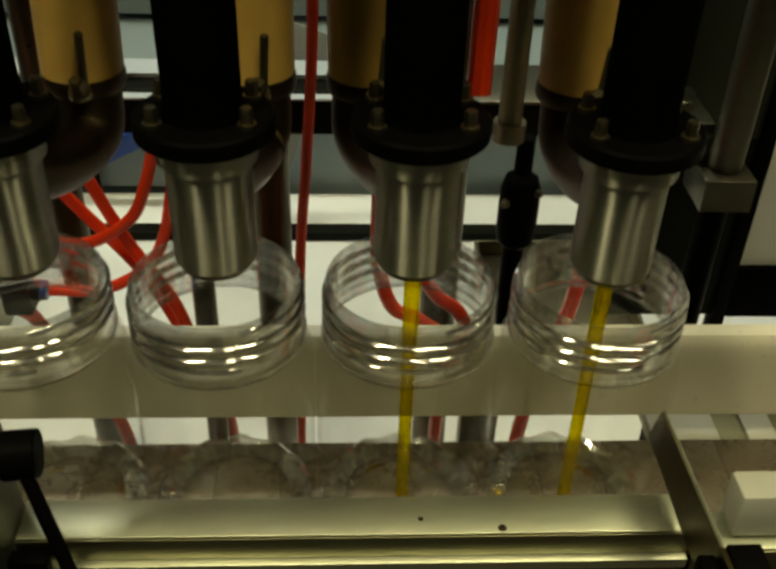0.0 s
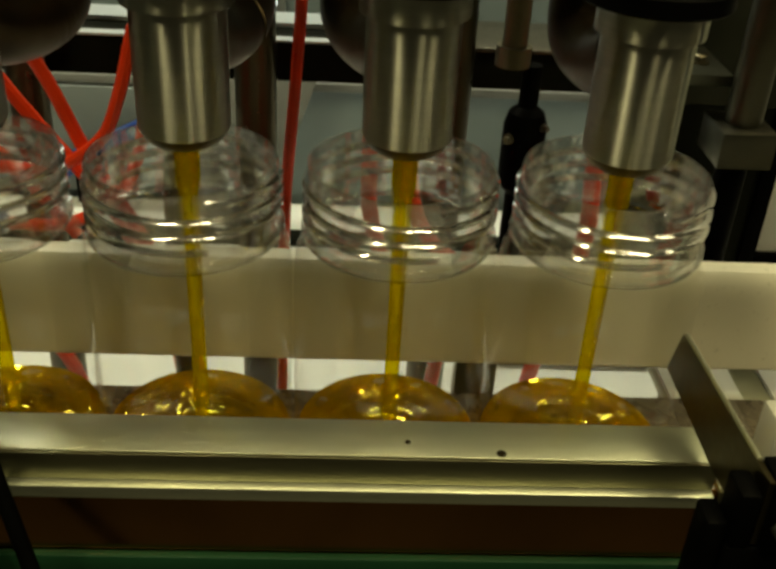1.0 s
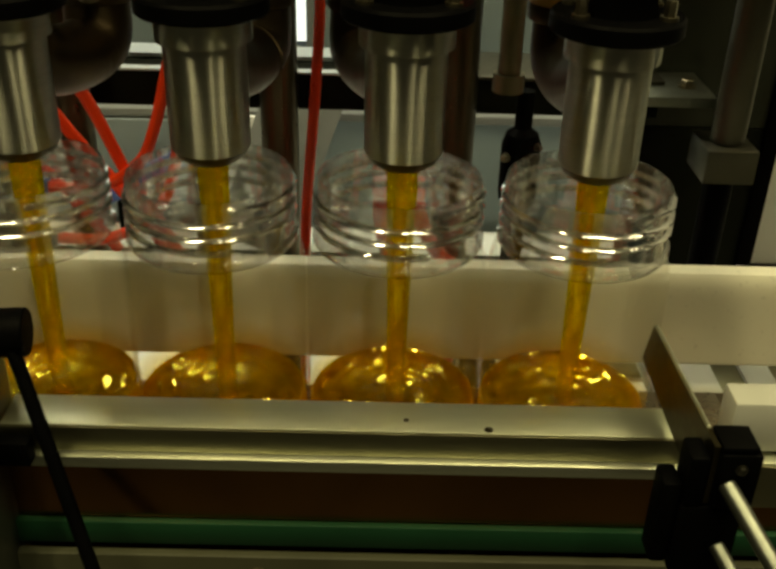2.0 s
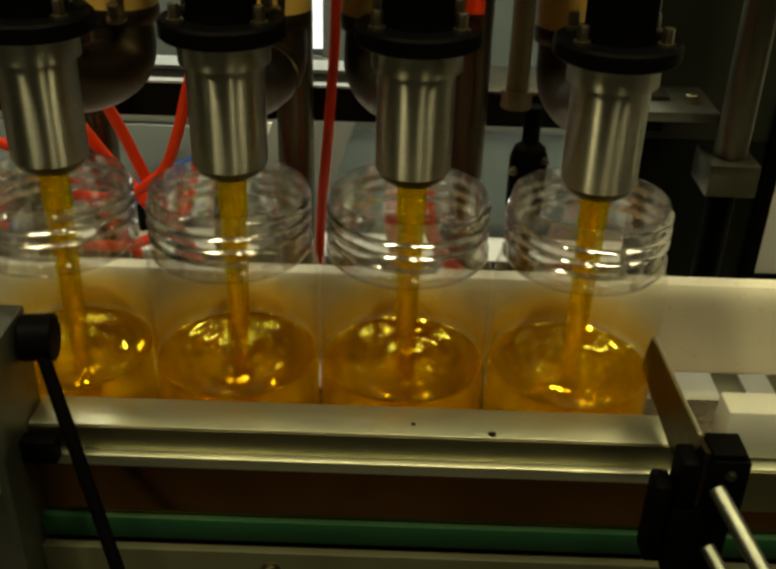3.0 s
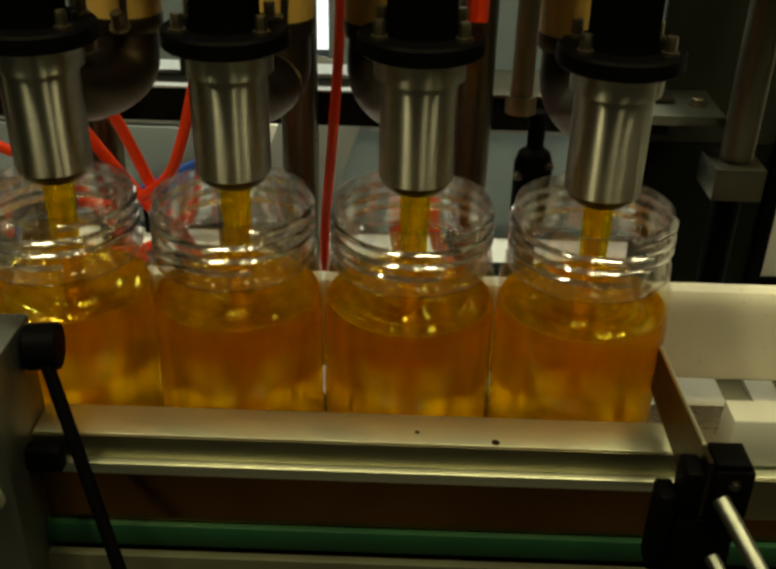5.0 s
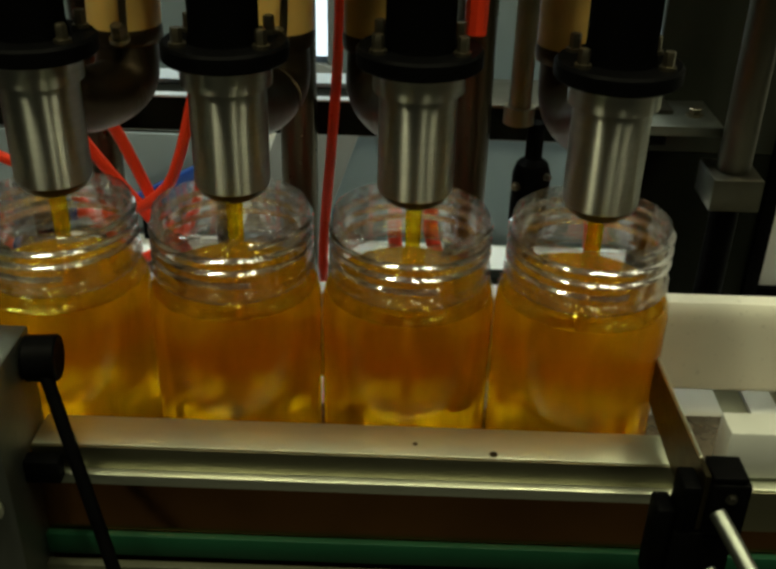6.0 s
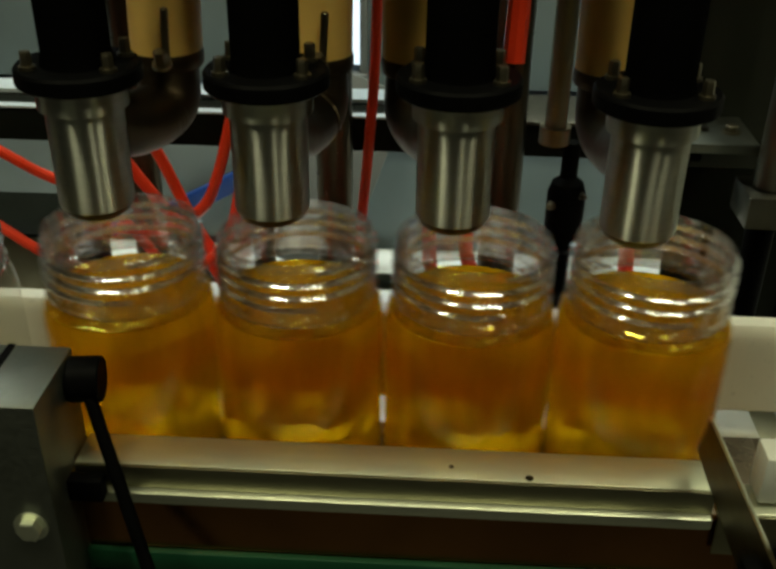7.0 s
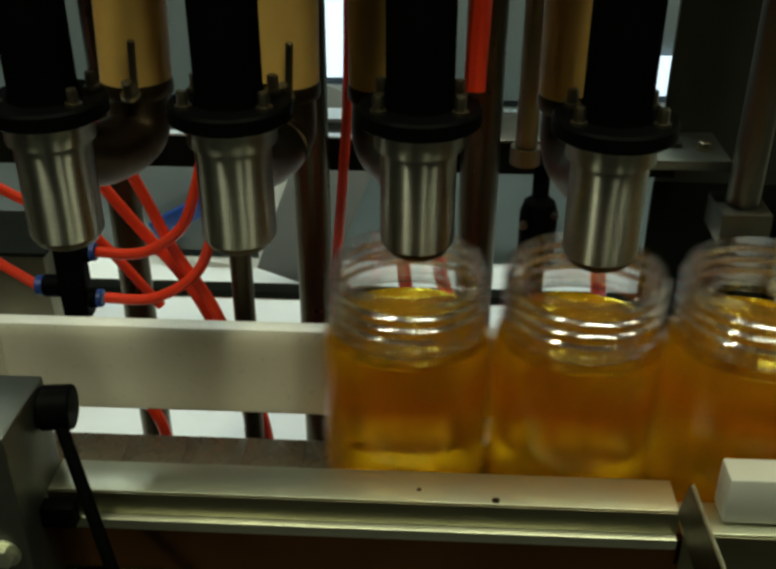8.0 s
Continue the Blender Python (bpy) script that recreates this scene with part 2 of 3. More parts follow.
LIQUID_TOP = syrup_material("amber_syrup_top", (1.0, 0.71, 0.006), 0.35, 0.17, 0.25, 0.15)
STREAM = syrup_material("yellow_syrup", (1.0, 0.88, 0.06), 0.30, 0.10, 0.4, 0.10)

# amber tint that imitates the syrup's reflection in the wall above the level
REFLECTION_H = 0.034
REFLECTION = reflection_material("syrup_reflection", (1.0, 0.73, 0.10), REFLECTION_H)

# ---- mesh helpers ----


def part(name, bm, material, parent=None, label="", smooth=True):
    me = bpy.data.meshes.new(name)
    bmesh.ops.recalc_face_normals(bm, faces=bm.faces)
    bm.to_mesh(me)
    bm.free()
    me.materials.append(material)
    ob = new(name, me)
    if smooth:
        me.shade_smooth()
        me.set_sharp_from_angle(angle=radians(26))
    if parent:
        ob.parent = parent
    if label:
        ob["label"] = label
    return ob


def thing(name, label, category, group="", at=(0, 0, 0), kind=""):
    e = new(name)
    e.empty_display_size = 0.01
    e.location = at
    return tagged(e, label, category, group, kind)


def lathe(profile, seg=40, closed=False, bm=None, m=None):
    """A body turned round z from (radius, height) pairs."""
    bm = bm or bmesh.new()
    rings = []
    for r, z in profile:
        if r < 1e-6:
            rings.append([bm.verts.new((0, 0, z))])
        else:
            rings.append([bm.verts.new((r * math.cos(2 * math.pi * i / seg), r * math.sin(2 * math.pi * i / seg), z)) for i in range(seg)])
    pairs = list(zip(rings, rings[1:])) + ([(rings[-1], rings[0])] if closed else [])
    for a, b in pairs:
        for i in range(seg):
            j = (i + 1) % seg
            if len(a) == 1 and len(b) == 1:
                continue
            if len(a) == 1:
                bm.faces.new((a[0], b[i], b[j]))
            elif len(b) == 1:
                bm.faces.new((a[i], a[j], b[0]))
            else:
                bm.faces.new((a[i], a[j], b[j], b[i]))
    if not closed:
        for ring in (rings[0], rings[-1]):
            if len(ring) > 1:
                bm.faces.new(ring)
    if m:
        bmesh.ops.transform(bm, matrix=m, verts=[v for ring in rings for v in ring])
    return bm


def box(x0, x1, y0, y1, z0, z1, bevel=0.001, bm=None, m=None):
    bm = bm or bmesh.new()
    r = bmesh.ops.create_cube(bm, size=1)
    vs = r["verts"]
    bmesh.ops.transform(bm, matrix=Matrix.Translation(((x0 + x1) / 2, (y0 + y1) / 2, (z0 + z1) / 2)) @ Matrix.Diagonal((x1 - x0, y1 - y0, z1 - z0, 1)), verts=vs)
    if m:
        bmesh.ops.transform(bm, matrix=m, verts=vs)
    if bevel:
        es = list({e for v in vs for e in v.link_edges})
        bmesh.ops.bevel(bm, geom=es, offset=bevel, segments=2, affect="EDGES", profile=0.5)
    return bm


def rod(a, b, r, seg=20, bevel=0.0008, bm=None):
    a, b = Vector(a), Vector(b)
    h = (b - a).length
    m = Matrix.Translation(a) @ (b - a).to_track_quat("Z", "Y").to_matrix().to_4x4()
    c = min(bevel, r * 0.4)
    return lathe([(0, 0), (r - c, 0), (r, c), (r, h - c), (r - c, h), (0, h)], seg, bm=bm, m=m)


def tube(points, r, seg=12, steps=10, bm=None):
    """A hose along a smooth line through the points."""
    bm = bm or bmesh.new()
    pts = [Vector(p) for p in points]
    pts = [pts[0] * 2 - pts[1]] + pts + [pts[-1] * 2 - pts[-2]]
    line = []
    for i in range(1, len(pts) - 2):
        p0, p1, p2, p3 = pts[i - 1:i + 3]
        for k in range(steps):
            t = k / steps
            line.append(0.5 * ((2 * p1) + (p2 - p0) * t + (2 * p0 - 5 * p1 + 4 * p2 - p3) * t * t + (3 * p1 - p0 - 3 * p2 + p3) * t ** 3))
    line.append(pts[-2])
    rings, up = [], Vector((0.31, 0.9, 0.2))
    for i, p in enumerate(line):
        d = (line[min(i + 1, len(line) - 1)] - line[max(i - 1, 0)]).normalized()
        s = d.cross(up).normalized()
        u = s.cross(d)
        rings.append([bm.verts.new(p + r * (math.cos(2 * math.pi * k / seg) * s + math.sin(2 * math.pi * k / seg) * u)) for k in range(seg)])
    for a, b in zip(rings, rings[1:]):
        for k in range(seg):
            j = (k + 1) % seg
            bm.faces.new((a[k], a[j], b[j], b[k]))
    bm.faces.new(rings[0])
    bm.faces.new(rings[-1])
    return bm


def hexbolt(at, axis, r, h, bm=None):
    """A bolt head with a domed washer under it."""
    a = Vector(at)
    m = Matrix.Translation(a) @ Vector(axis).to_track_quat("Z", "Y").to_matrix().to_4x4()
    bm = lathe([(0, 0), (r * 1.4, 0), (r * 1.4, h * 0.2), (0, h * 0.2)], 18, bm=bm, m=m)
    return lathe([(0, h * 0.2), (r, h * 0.2), (r, h * 0.9), (r * 0.85, h), (0, h)], 6, bm=bm, m=m)


# ---- room ----
FLOOR_Z = -0.95


def structure(name, bm, material, label):
    return tagged(part(name, bm, material, smooth=False), label, "", "", "structure")


structure("floor", box(-5, 5, -4, 5, FLOOR_Z - 0.1, FLOOR_Z, 0), FLOOR_M, "grey worn concrete factory floor")
structure("wall_north", box(-5, 5, 4.1, 4.3, FLOOR_Z, 1.8, 0), WALL_M, "plain grey far wall of the hall")
structure("wall_south", box(-5, 5, -4.2, -4, FLOOR_Z, 1.8, 0), WALL_M, "plain grey wall behind the camera")
structure("wall_west", box(-5.2, -5, -4, 4.1, FLOOR_Z, 1.8, 0), WALL_M, "plain grey side wall of the hall")
structure("wall_east", box(5, 5.2, -4, 4.1, FLOOR_Z, 1.8, 0), WALL_M, "plain grey side wall of the hall")
structure("ceiling", box(-5.2, 5.2, -4.2, 4.3, 1.8, 1.9, 0), WALL_M, "plain grey ceiling of the hall")

# ---- conveyor ----
BELT_Z = -0.045


def conveyor():
    c = thing("conveyor", "stainless steel conveyor with green strip and slat belt", "conveyor")
    part("side_panel", box(-0.9, 0.9, -0.071, -0.066, -0.30, -0.010, 0.0008), PANEL_BROWN, c, "reflective steel side panel, its brown reflection put into the colour")
    part("side_panel", box(-0.9, 0.9, 0.0475, 0.0520, -0.30, BELT_Z - 0.006, 0.0008), STEEL_DARK, c)
    part("edge_strip", box(-0.9, 0.9, -0.076, -0.0715, -0.064, -0.049, 0.001), GREEN, c, "green painted edge strip")
    part("apron", box(-0.9, 0.9, -0.082, -0.0765, -0.30, -0.066, 0.001), APRON_M, c, "dark greenish apron panel")
    part("bottom_plate", box(-0.9, 0.9, -0.066, 0.0475, -0.31, -0.301, 0.001), STEEL_DARK, c)
    for x in (-0.07, 0.2, -0.34):
        part("bolt", hexbolt((x, -0.0825, -0.078), (0, -1, 0), 0.004, 0.004), STEEL_DARK, c)
    belt = []
    for i in range(46):
        x = -0.9 + i * 0.0395
        ob = part("belt_slat", box(x, x + 0.0392, -0.048, 0.0472, BELT_Z - 0.005, BELT_Z - 0.0005, 0.0002), BELT, c) if not belt else new("belt_slat", belt[0].data)
        if belt:
            ob.parent = c
            ob.location.x = i * 0.0395
        belt.append(ob)
    part("leg", box(-0.80, -0.76, -0.05, 0.03, FLOOR_Z, -0.31, 0.002), STEEL_DARK, c)
    part("leg", box(0.76, 0.80, -0.05, 0.03, FLOOR_Z, -0.31, 0.002), STEEL_DARK, c)
    return c


conveyor()


def front_rail():
    r = thing("guide_rail", "brushed stainless angle rail along the front of the jars", "guide rail")
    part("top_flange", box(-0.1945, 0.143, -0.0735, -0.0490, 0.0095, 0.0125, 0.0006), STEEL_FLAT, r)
    # upright face of the same angle, its shade put into a darker olive
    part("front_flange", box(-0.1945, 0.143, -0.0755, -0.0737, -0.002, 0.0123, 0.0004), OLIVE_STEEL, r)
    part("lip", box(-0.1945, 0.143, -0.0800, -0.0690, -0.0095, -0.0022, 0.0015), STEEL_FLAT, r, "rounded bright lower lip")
    part("screw", hexbolt((0.047, -0.0705, 0.0125), (0, 0, 1), 0.0016, 0.0008), BLADE, r)
    part("screw", hexbolt((0.006, -0.064, 0.0125), (0, 0, 1), 0.0010, 0.0004), BLADE, r)
    return r


front_rail()


def back_rail():
    r = thing("back_rail", "white nylon guide rail behind the jars", "guide rail")
    bm = bmesh.new()
    outline = [(0.062, -0.0270), (0.062, 0.0380), (0.0575, 0.0380), (0.0535, 0.0366), (0.0510, 0.0335), (0.0499, 0.0290), (0.0495, 0.0220), (0.0500, 0.0080),
               (0.0502, -0.0060), (0.0496, -0.0190), (0.0498, -0.0250), (0.0515, -0.0270)]
    ends = [[bm.verts.new((x, y, z)) for y, z in outline] for x in (-0.9, 0.9)]
    for k in range(len(outline)):
        q = (k + 1) % len(outline)
        bm.faces.new((ends[0][k], ends[0][q], ends[1][q], ends[1][k]))
    for e in ends:
        bm.faces.new(e)
    part("rail_bar", bm, WHITE_RAIL, r)
    for x in (-0.29, 0.055, 0.30):
        part("bracket", box(x - 0.012, x + 0.012, 0.0621, 0.074, -0.10, 0.02, 0.001), STEEL_DARK, r)
    return r


back_rail()


def exit_guide():
    g = thing("exit_guide", "white nylon guide block past the stop gate", "guide rail")
    part("block", box(0.168, 0.62, -0.068, -0.049, 0.0, 0.030, 0.002), TRANSFER, g)
    part("base_flange", box(0.147, 0.62, -0.0735, -0.049, -0.006, -0.0025, 0.0006), STEEL_FLAT, g)
    part("lower_bar", box(0.147, 0.62, -0.0755, -0.0737, -0.03, -0.003, 0.0006), OLIVE_STEEL, g)
    return g


exit_guide()


def transfer_plate():
    p = thing("transfer_plate", "pale slotted plate beside the belt past the gate", "plate")
    part("end_slat", box(0.168, 0.2115, 0.0475, 0.100, -0.049, -0.0455, 0.0006), TRANSFER, p)
    x = 0.2305
    while x < 0.59:
        part("slat", box(x, x + 0.0195, 0.0475, 0.100, -0.049, -0.0455, 0.0006), TRANSFER, p)
        x += 0.038
    part("edge_bar", box(0.168, 0.61, 0.0475, 0.100, -0.058, -0.0492, 0.0006), OLIVE_STEEL, p)
    return p


transfer_plate()

# ---- jars ----
PITCH = 0.0965


def jar_body():
    return lathe([(0.0, 0.003), (0.032, 0.0015), (0.039, 0.0), (0.0436, 0.0012), (0.0468, 0.006), (0.0480, 0.013), (0.0480, 0.112), (0.0474, 0.1180), (0.0455, 0.1230),
                  (0.0430, 0.1265), (0.0414, 0.1265), (0.0452, 0.1205), (0.0476, 0.1130), (0.0476, 0.013), (0.0460, 0.007), (0.0420, 0.0032), (0.032, 0.0034), (0.0, 0.0050)], 56)


def jar_neck():
    return lathe([(0.0430, 0.1266), (0.0424, 0.1282), (0.0446, 0.1292), (0.0446, 0.1316), (0.0424, 0.1325), (0.0422, 0.1615), (0.0416, 0.1630),
                  (0.0406, 0.1630), (0.0402, 0.1620), (0.0406, 0.1310), (0.0414, 0.1266)], 56, closed=True)


def jar_foot():
    """The thick ring of rounded feet under the jar."""
    bm = bmesh.new()
    seg, prev, first_ring = 72, None, None
    for i in range(seg + 1):
        a = 2 * math.pi * i / seg
        k = 0.5 + 0.5 * math.cos(12 * a)
        ring = [bm.verts.new(((0.0400 + dr) * math.cos(a), (0.0400 + dr) * math.sin(a), z)) for dr, z in
                ((-0.008, 0.0052), (-0.003, 0.0100 + 0.0035 * k), (0.0010, 0.0105 + 0.0040 * k), (0.0050, 0.0070 + 0.0020 * k), (0.0020, 0.0050))] if i < seg else first_ring
        first_ring = first_ring or ring
        if prev:
            for q in range(5):
                w = (q + 1) % 5
                bm.faces.new((prev[q], prev[w], ring[w], ring[q]))
        prev = ring
    return bm


def thread_mesh():
    """Three turns of a rounded screw thread round the neck."""
    bm = bmesh.new()
    seg, turns = 48, 3.0
    n = int(seg * turns)
    prev = None
    for i in range(n + 1):
        a = 2 * math.pi * i / seg - 1.2
        z = 0.1580 - 0.0072 * i / seg
        fade = min(1.0, i / 8, (n - i) / 8)
        ring = []
        for dr, dz in ((-0.0004, 0.0018), (0.0009, 0.0014), (0.0020, 0.0005), (0.0020, -0.0005), (0.0009, -0.0014), (-0.0004, -0.0018)):
            r = 0.0422 + (dr * fade if dr > 0 else dr)
            ring.append(bm.verts.new((r * math.cos(a), r * math.sin(a), z + dz)))
        if prev:
            for k in range(6):
                j = (k + 1) % 6
                bm.faces.new((prev[k], prev[j], ring[j], ring[k]))
        prev = ring
    return bm


JAR_M = {}


def jar(x, label):
    j = thing("jar", label, "jar", "jars on the conveyor", (x, 0, BELT_Z))
    if not JAR_M:
        JAR_M["body"] = part("body", jar_body(), PET, j)
        JAR_M["neck"] = part("neck", jar_neck(), PET_NECK, j)
        JAR_M["foot"] = part("foot", jar_foot(), PET_FOOT, j)
        JAR_M["thread"] = part("thread", thread_mesh(), PET_THREAD, JAR_M["neck"])
    else:
        over = {}
        for k in ("body", "neck", "foot", "thread"):
            over[k] = new(k, JAR_M[k].data)
            over[k].parent = over["neck"] if k == "thread" else j
    return j


JAR_X = [-2 * PITCH, -PITCH, 0.0, PITCH]
jars = [jar(x, "clear plastic wide-mouth jar being filled with amber syrup") for x in JAR_X]
waiting = jar(-0.295, "empty clear plastic wide-mouth jar waiting on the conveyor")

FILL = 0.121


def liquid(x, seed):
    """A body of syrup with a gently swirling top."""
    prof = [(0, 0.006 - FILL), (0.020, 0.0056 - FILL), (0.039, 0.005 - FILL), (0.0440, 0.008 - FILL), (0.0474, 0.014 - FILL), (0.0474, 0.024 - FILL), (0.0474, -0.009), (0.0460, -0.0012), (0.0455, 0.0)]
    prof += [(0.0450 - 0.00113 * k, -0.0009) for k in range(1, 40)] + [(0, -0.0009)]
    bm = lathe(prof, 56)
    for v in bm.verts:
        r = math.hypot(v.co.x, v.co.y)
        if v.co.z > -0.0011 and 0.001 < r < 0.0446:
            swirl = noise.noise(Vector((v.co.x * 55 + seed, v.co.y * 55, r * 60)))
            rings = sum(h * math.exp(-((r - at - 0.004 * swirl) / 0.0030) ** 2) for at, h in ((0.0365, 0.0028), (0.0275, 0.0034), (0.0165, 0.0026)))
            v.co.z += 0.0012 * swirl + rings * (0.75 + 0.5 * swirl)
    for v in bm.verts:
        if v.co.z < 0.016 - FILL and math.hypot(v.co.x, v.co.y) > 0.03:
            k = 0.5 + 0.5 * math.cos(9 * math.atan2(v.co.y, v.co.x) + seed)
            v.co.x, v.co.y, v.co.z = v.co.x * (1 - 0.05 * k), v.co.y * (1 - 0.05 * k), v.co.z + 0.004 * k
    ob = part("syrup", bm, LIQUID)
    ob.data.materials.append(LIQUID_FOOT)
    ob.data.materials.append(LIQUID_TOP)
    for f in ob.data.polygons:
        if f.center.z < 0.023 - FILL:
            f.material_index = 1
        elif f.normal.z > 0.5 and f.center.z > -0.005:
            f.material_index = 2
    ob.location = (x, 0, BELT_Z)
    return tagged(ob, "clear amber syrup rising inside its plastic jar", "syrup", "syrup in the jars")




def reflection_sleeve(x):
    """The syrup's reflection in the jar's wall just above the rising level, added as a tinted sleeve."""
    r0, r1 = 0.0467, 0.0470
    ob = part("syrup_reflection", lathe([(r0, 0.0), (r1, 0.0), (r1, REFLECTION_H), (r0, REFLECTION_H)], 56, closed=True), REFLECTION)
    ob.location = (x, 0, BELT_Z)
    return tagged(ob, "thin amber sleeve standing for the syrup's reflection in the jar's wall", "syrup", "syrup films in the jars")


liquids = [liquid(x, 3.7 * k) for k, x in enumerate(JAR_X)]
reflection_sleeves = [reflection_sleeve(x) for x in JAR_X]

# ---- nozzles ----
NOZZLES = [(-0.1892, 0.0), (-0.0945, 0.0), (0.0013, -0.0005), (0.0988, -0.0045)]
TIP_Z = 0.1268


def nozzle_parts(n):
    # chamfer split off: the amber reflection on it is put into a brown colour
    part("tip_ring", lathe([(0, 0), (0.0158, 0), (0.0168, 0.0007), (0.0192, 0.0046), (0, 0.0046)], 48), BLADE, n, "tapered tip, coloured brown for its amber reflection")
    part("body", lathe([(0, 0.0048), (0.0193, 0.0048), (0.0198, 0.0062), (0.0198, 0.0575), (0.0202, 0.0580), (0.0228, 0.0585), (0.0230, 0.0592), (0.0230, 0.0708), (0, 0.0708)], 48), STEEL, n,
         "turned stainless steel nozzle body")
    part("outlet", lathe([(0.0085, -0.0016), (0.0135, -0.0016), (0.0135, 0.0), (0.0085, 0.0)], 32, closed=True), STEEL_BROWN, n)
    flange = part("flange", lathe([(0, 0.0710), (0.0303, 0.0710), (0.0315, 0.0722), (0.0315, 0.0788), (0.0303, 0.0803), (0, 0.0803)], 40), BLACK, n, "black plastic flange")
    part("stem", lathe([(0, 0.0803), (0.0185, 0.0803), (0.0172, 0.086), (0.0172, 0.4042), (0, 0.4042)], 32), BLACK_MATT, n, "black cylinder stem")
    for a in (35, 145, 215, 325):
        x, y = 0.0245 * math.cos(radians(a)), 0.0245 * math.sin(radians(a))
        part("bolt", hexbolt((x, y, 0.0803), (0, 0, 1), 0.0030, 0.009), STEEL_DARK, flange)


def nozzle(x, dz):
    n = thing("filling_nozzle", "stainless filling nozzle with black flange over a jar", "nozzle", "row of filling nozzles", (x, 0, TIP_Z + dz))
    nozzle_parts(n)
    return n


first = nozzle(*NOZZLES[0])
for x, dz in NOZZLES[1:]:
    copy_thing(first, Matrix.Translation((x, 0, TIP_Z + dz)))


def feed(x, dz, off):
    """The valve and the tan hose behind a nozzle."""
    f = thing("feed_hose", "tan silicone hose on a dark steel valve elbow", "hose", "hoses to the nozzles", (x, 0, TIP_Z + dz))
    part("elbow", tube([(0.0, 0.016, 0.044), (off * 0.5, 0.040, 0.034), (off, 0.066, 0.038), (off, 0.076, 0.062)], 0.0180, 22), ELBOW, f, "smoky brown elbow")
    ferrule = part("clamp", lathe([(0.0170, 0.058), (0.0205, 0.058), (0.0212, 0.060), (0.0212, 0.065), (0.0205, 0.067), (0.0170, 0.067)], 32, closed=True, m=Matrix.Translation((off, 0.076, 0))), ELBOW, f)
    part("hose", tube([(off, 0.076, 0.064), (off * 1.02, 0.079, 0.10), (off * 1.1, 0.083, 0.17), (off * 1.4, 0.095, 0.28), (off * 1.8, 0.11, 0.42)], 0.0205, 22), TAN_HOSE, f)
    part("clamp_lever", rod((off + 0.006, 0.052, 0.066), (off + 0.008, 0.050, 0.096), 0.0022), STEEL_DARK, ferrule)
    part("clamp_nut", hexbolt((off + 0.004, 0.051, 0.064), (0, -0.4, 1), 0.004, 0.010), STEEL_DARK, ferrule)
    return f


for (x, dz), off in zip(NOZZLES, (0.024, 0.016, -0.022, -0.010)):
    feed(x, dz, off)

# ---- syrup streams ----


def stream(x, name, label, r0, r1):
    prof = [(0, 0.0), (r0, 0.0), (r0 * 0.97, -0.02), ((r0 * 0.4 + r1 * 0.6), -0.06), (r1, -0.11), (r1, -0.168), (0, -0.168)]
    ob = part(name, lathe(prof, 20), STREAM)
    ob.location = (x, 0, TIP_Z)
    return tagged(ob, label, "syrup", "streams from the nozzles")


thick = [stream(x, "syrup_stream", "thick yellow syrup stream falling from the nozzle", 0.0080, 0.0056) for x, dz in NOZZLES]
thin = [stream(x, "syrup_thread", "thin yellow syrup stream falling from the nozzle", 0.0044, 0.0036) for x, dz in NOZZLES]

# ---- stop gate ----


def gate():
    g = thing("stop_gate", "flat steel stop blade in a black clamp", "gate", at=(0.137, 0, 0))
    bm = bmesh.new()
    outline = [(-0.021, 0.045), (-0.012, 0.019), (-0.085, 0.017), (-0.113, 0.0195), (-0.128, 0.0195), (-0.128, 0.051), (-0.114, 0.050)]
    for side in (-0.0012, 0.0012):
        bm.faces.new([bm.verts.new((side, y, z)) for y, z in outline])
    vs = list(bm.verts)
    k = len(outline)
    for i in range(k):
        j = (i + 1) % k
        bm.faces.new((vs[i], vs[j], vs[k + j], vs[k + i]))
    part("blade", bm, BLADE, g, "thin dull brown steel blade", smooth=False)
    # thin rod of brighter steel along the blade's upper edge
    part("blade_edge", rod((0.0, -0.0215, 0.0455), (0.0, -0.114, 0.0505), 0.0011, 8), STEEL_FLAT, g, "bright upper edge")
    block = part("clamp_block", box(0.0016, 0.0200, -0.131, -0.113, 0.0180, 0.0485, 0.0018), BLACK, g)
    part("clamp_cap", box(0.0016, 0.0175, -0.130, -0.1135, 0.0488, 0.0520, 0.0008), BLACK, g)
    part("clamp_plate", box(-0.0105, -0.0016, -0.129, -0.113, 0.0180, 0.0450, 0.0018), BLACK, g)
    part("clamp_foot", box(-0.0105, 0.0180, -0.129, -0.110, -0.0220, 0.0178, 0.0020), BLACK, g)
    part("clamp_ear", box(-0.0195, -0.0107, -0.127, -0.112, -0.0180, 0.0290, 0.0020), BLACK, g)
    part("guide_rod", rod((0.006, -0.1305, 0.033), (0.053, -0.240, -0.024), 0.0040), ALU, g, "polished guide rod")
    part("guide_rod", rod((0.009, -0.1290, -0.004), (0.045, -0.214, -0.048), 0.0036), ALU, g, "polished guide rod")
    part("bolt", hexbolt((0.011, -0.131, 0.041), (0, -1, 0), 0.0020, 0.002), COLUMN, block)
    return g


stop_gate = gate()

# ---- left bracket ----


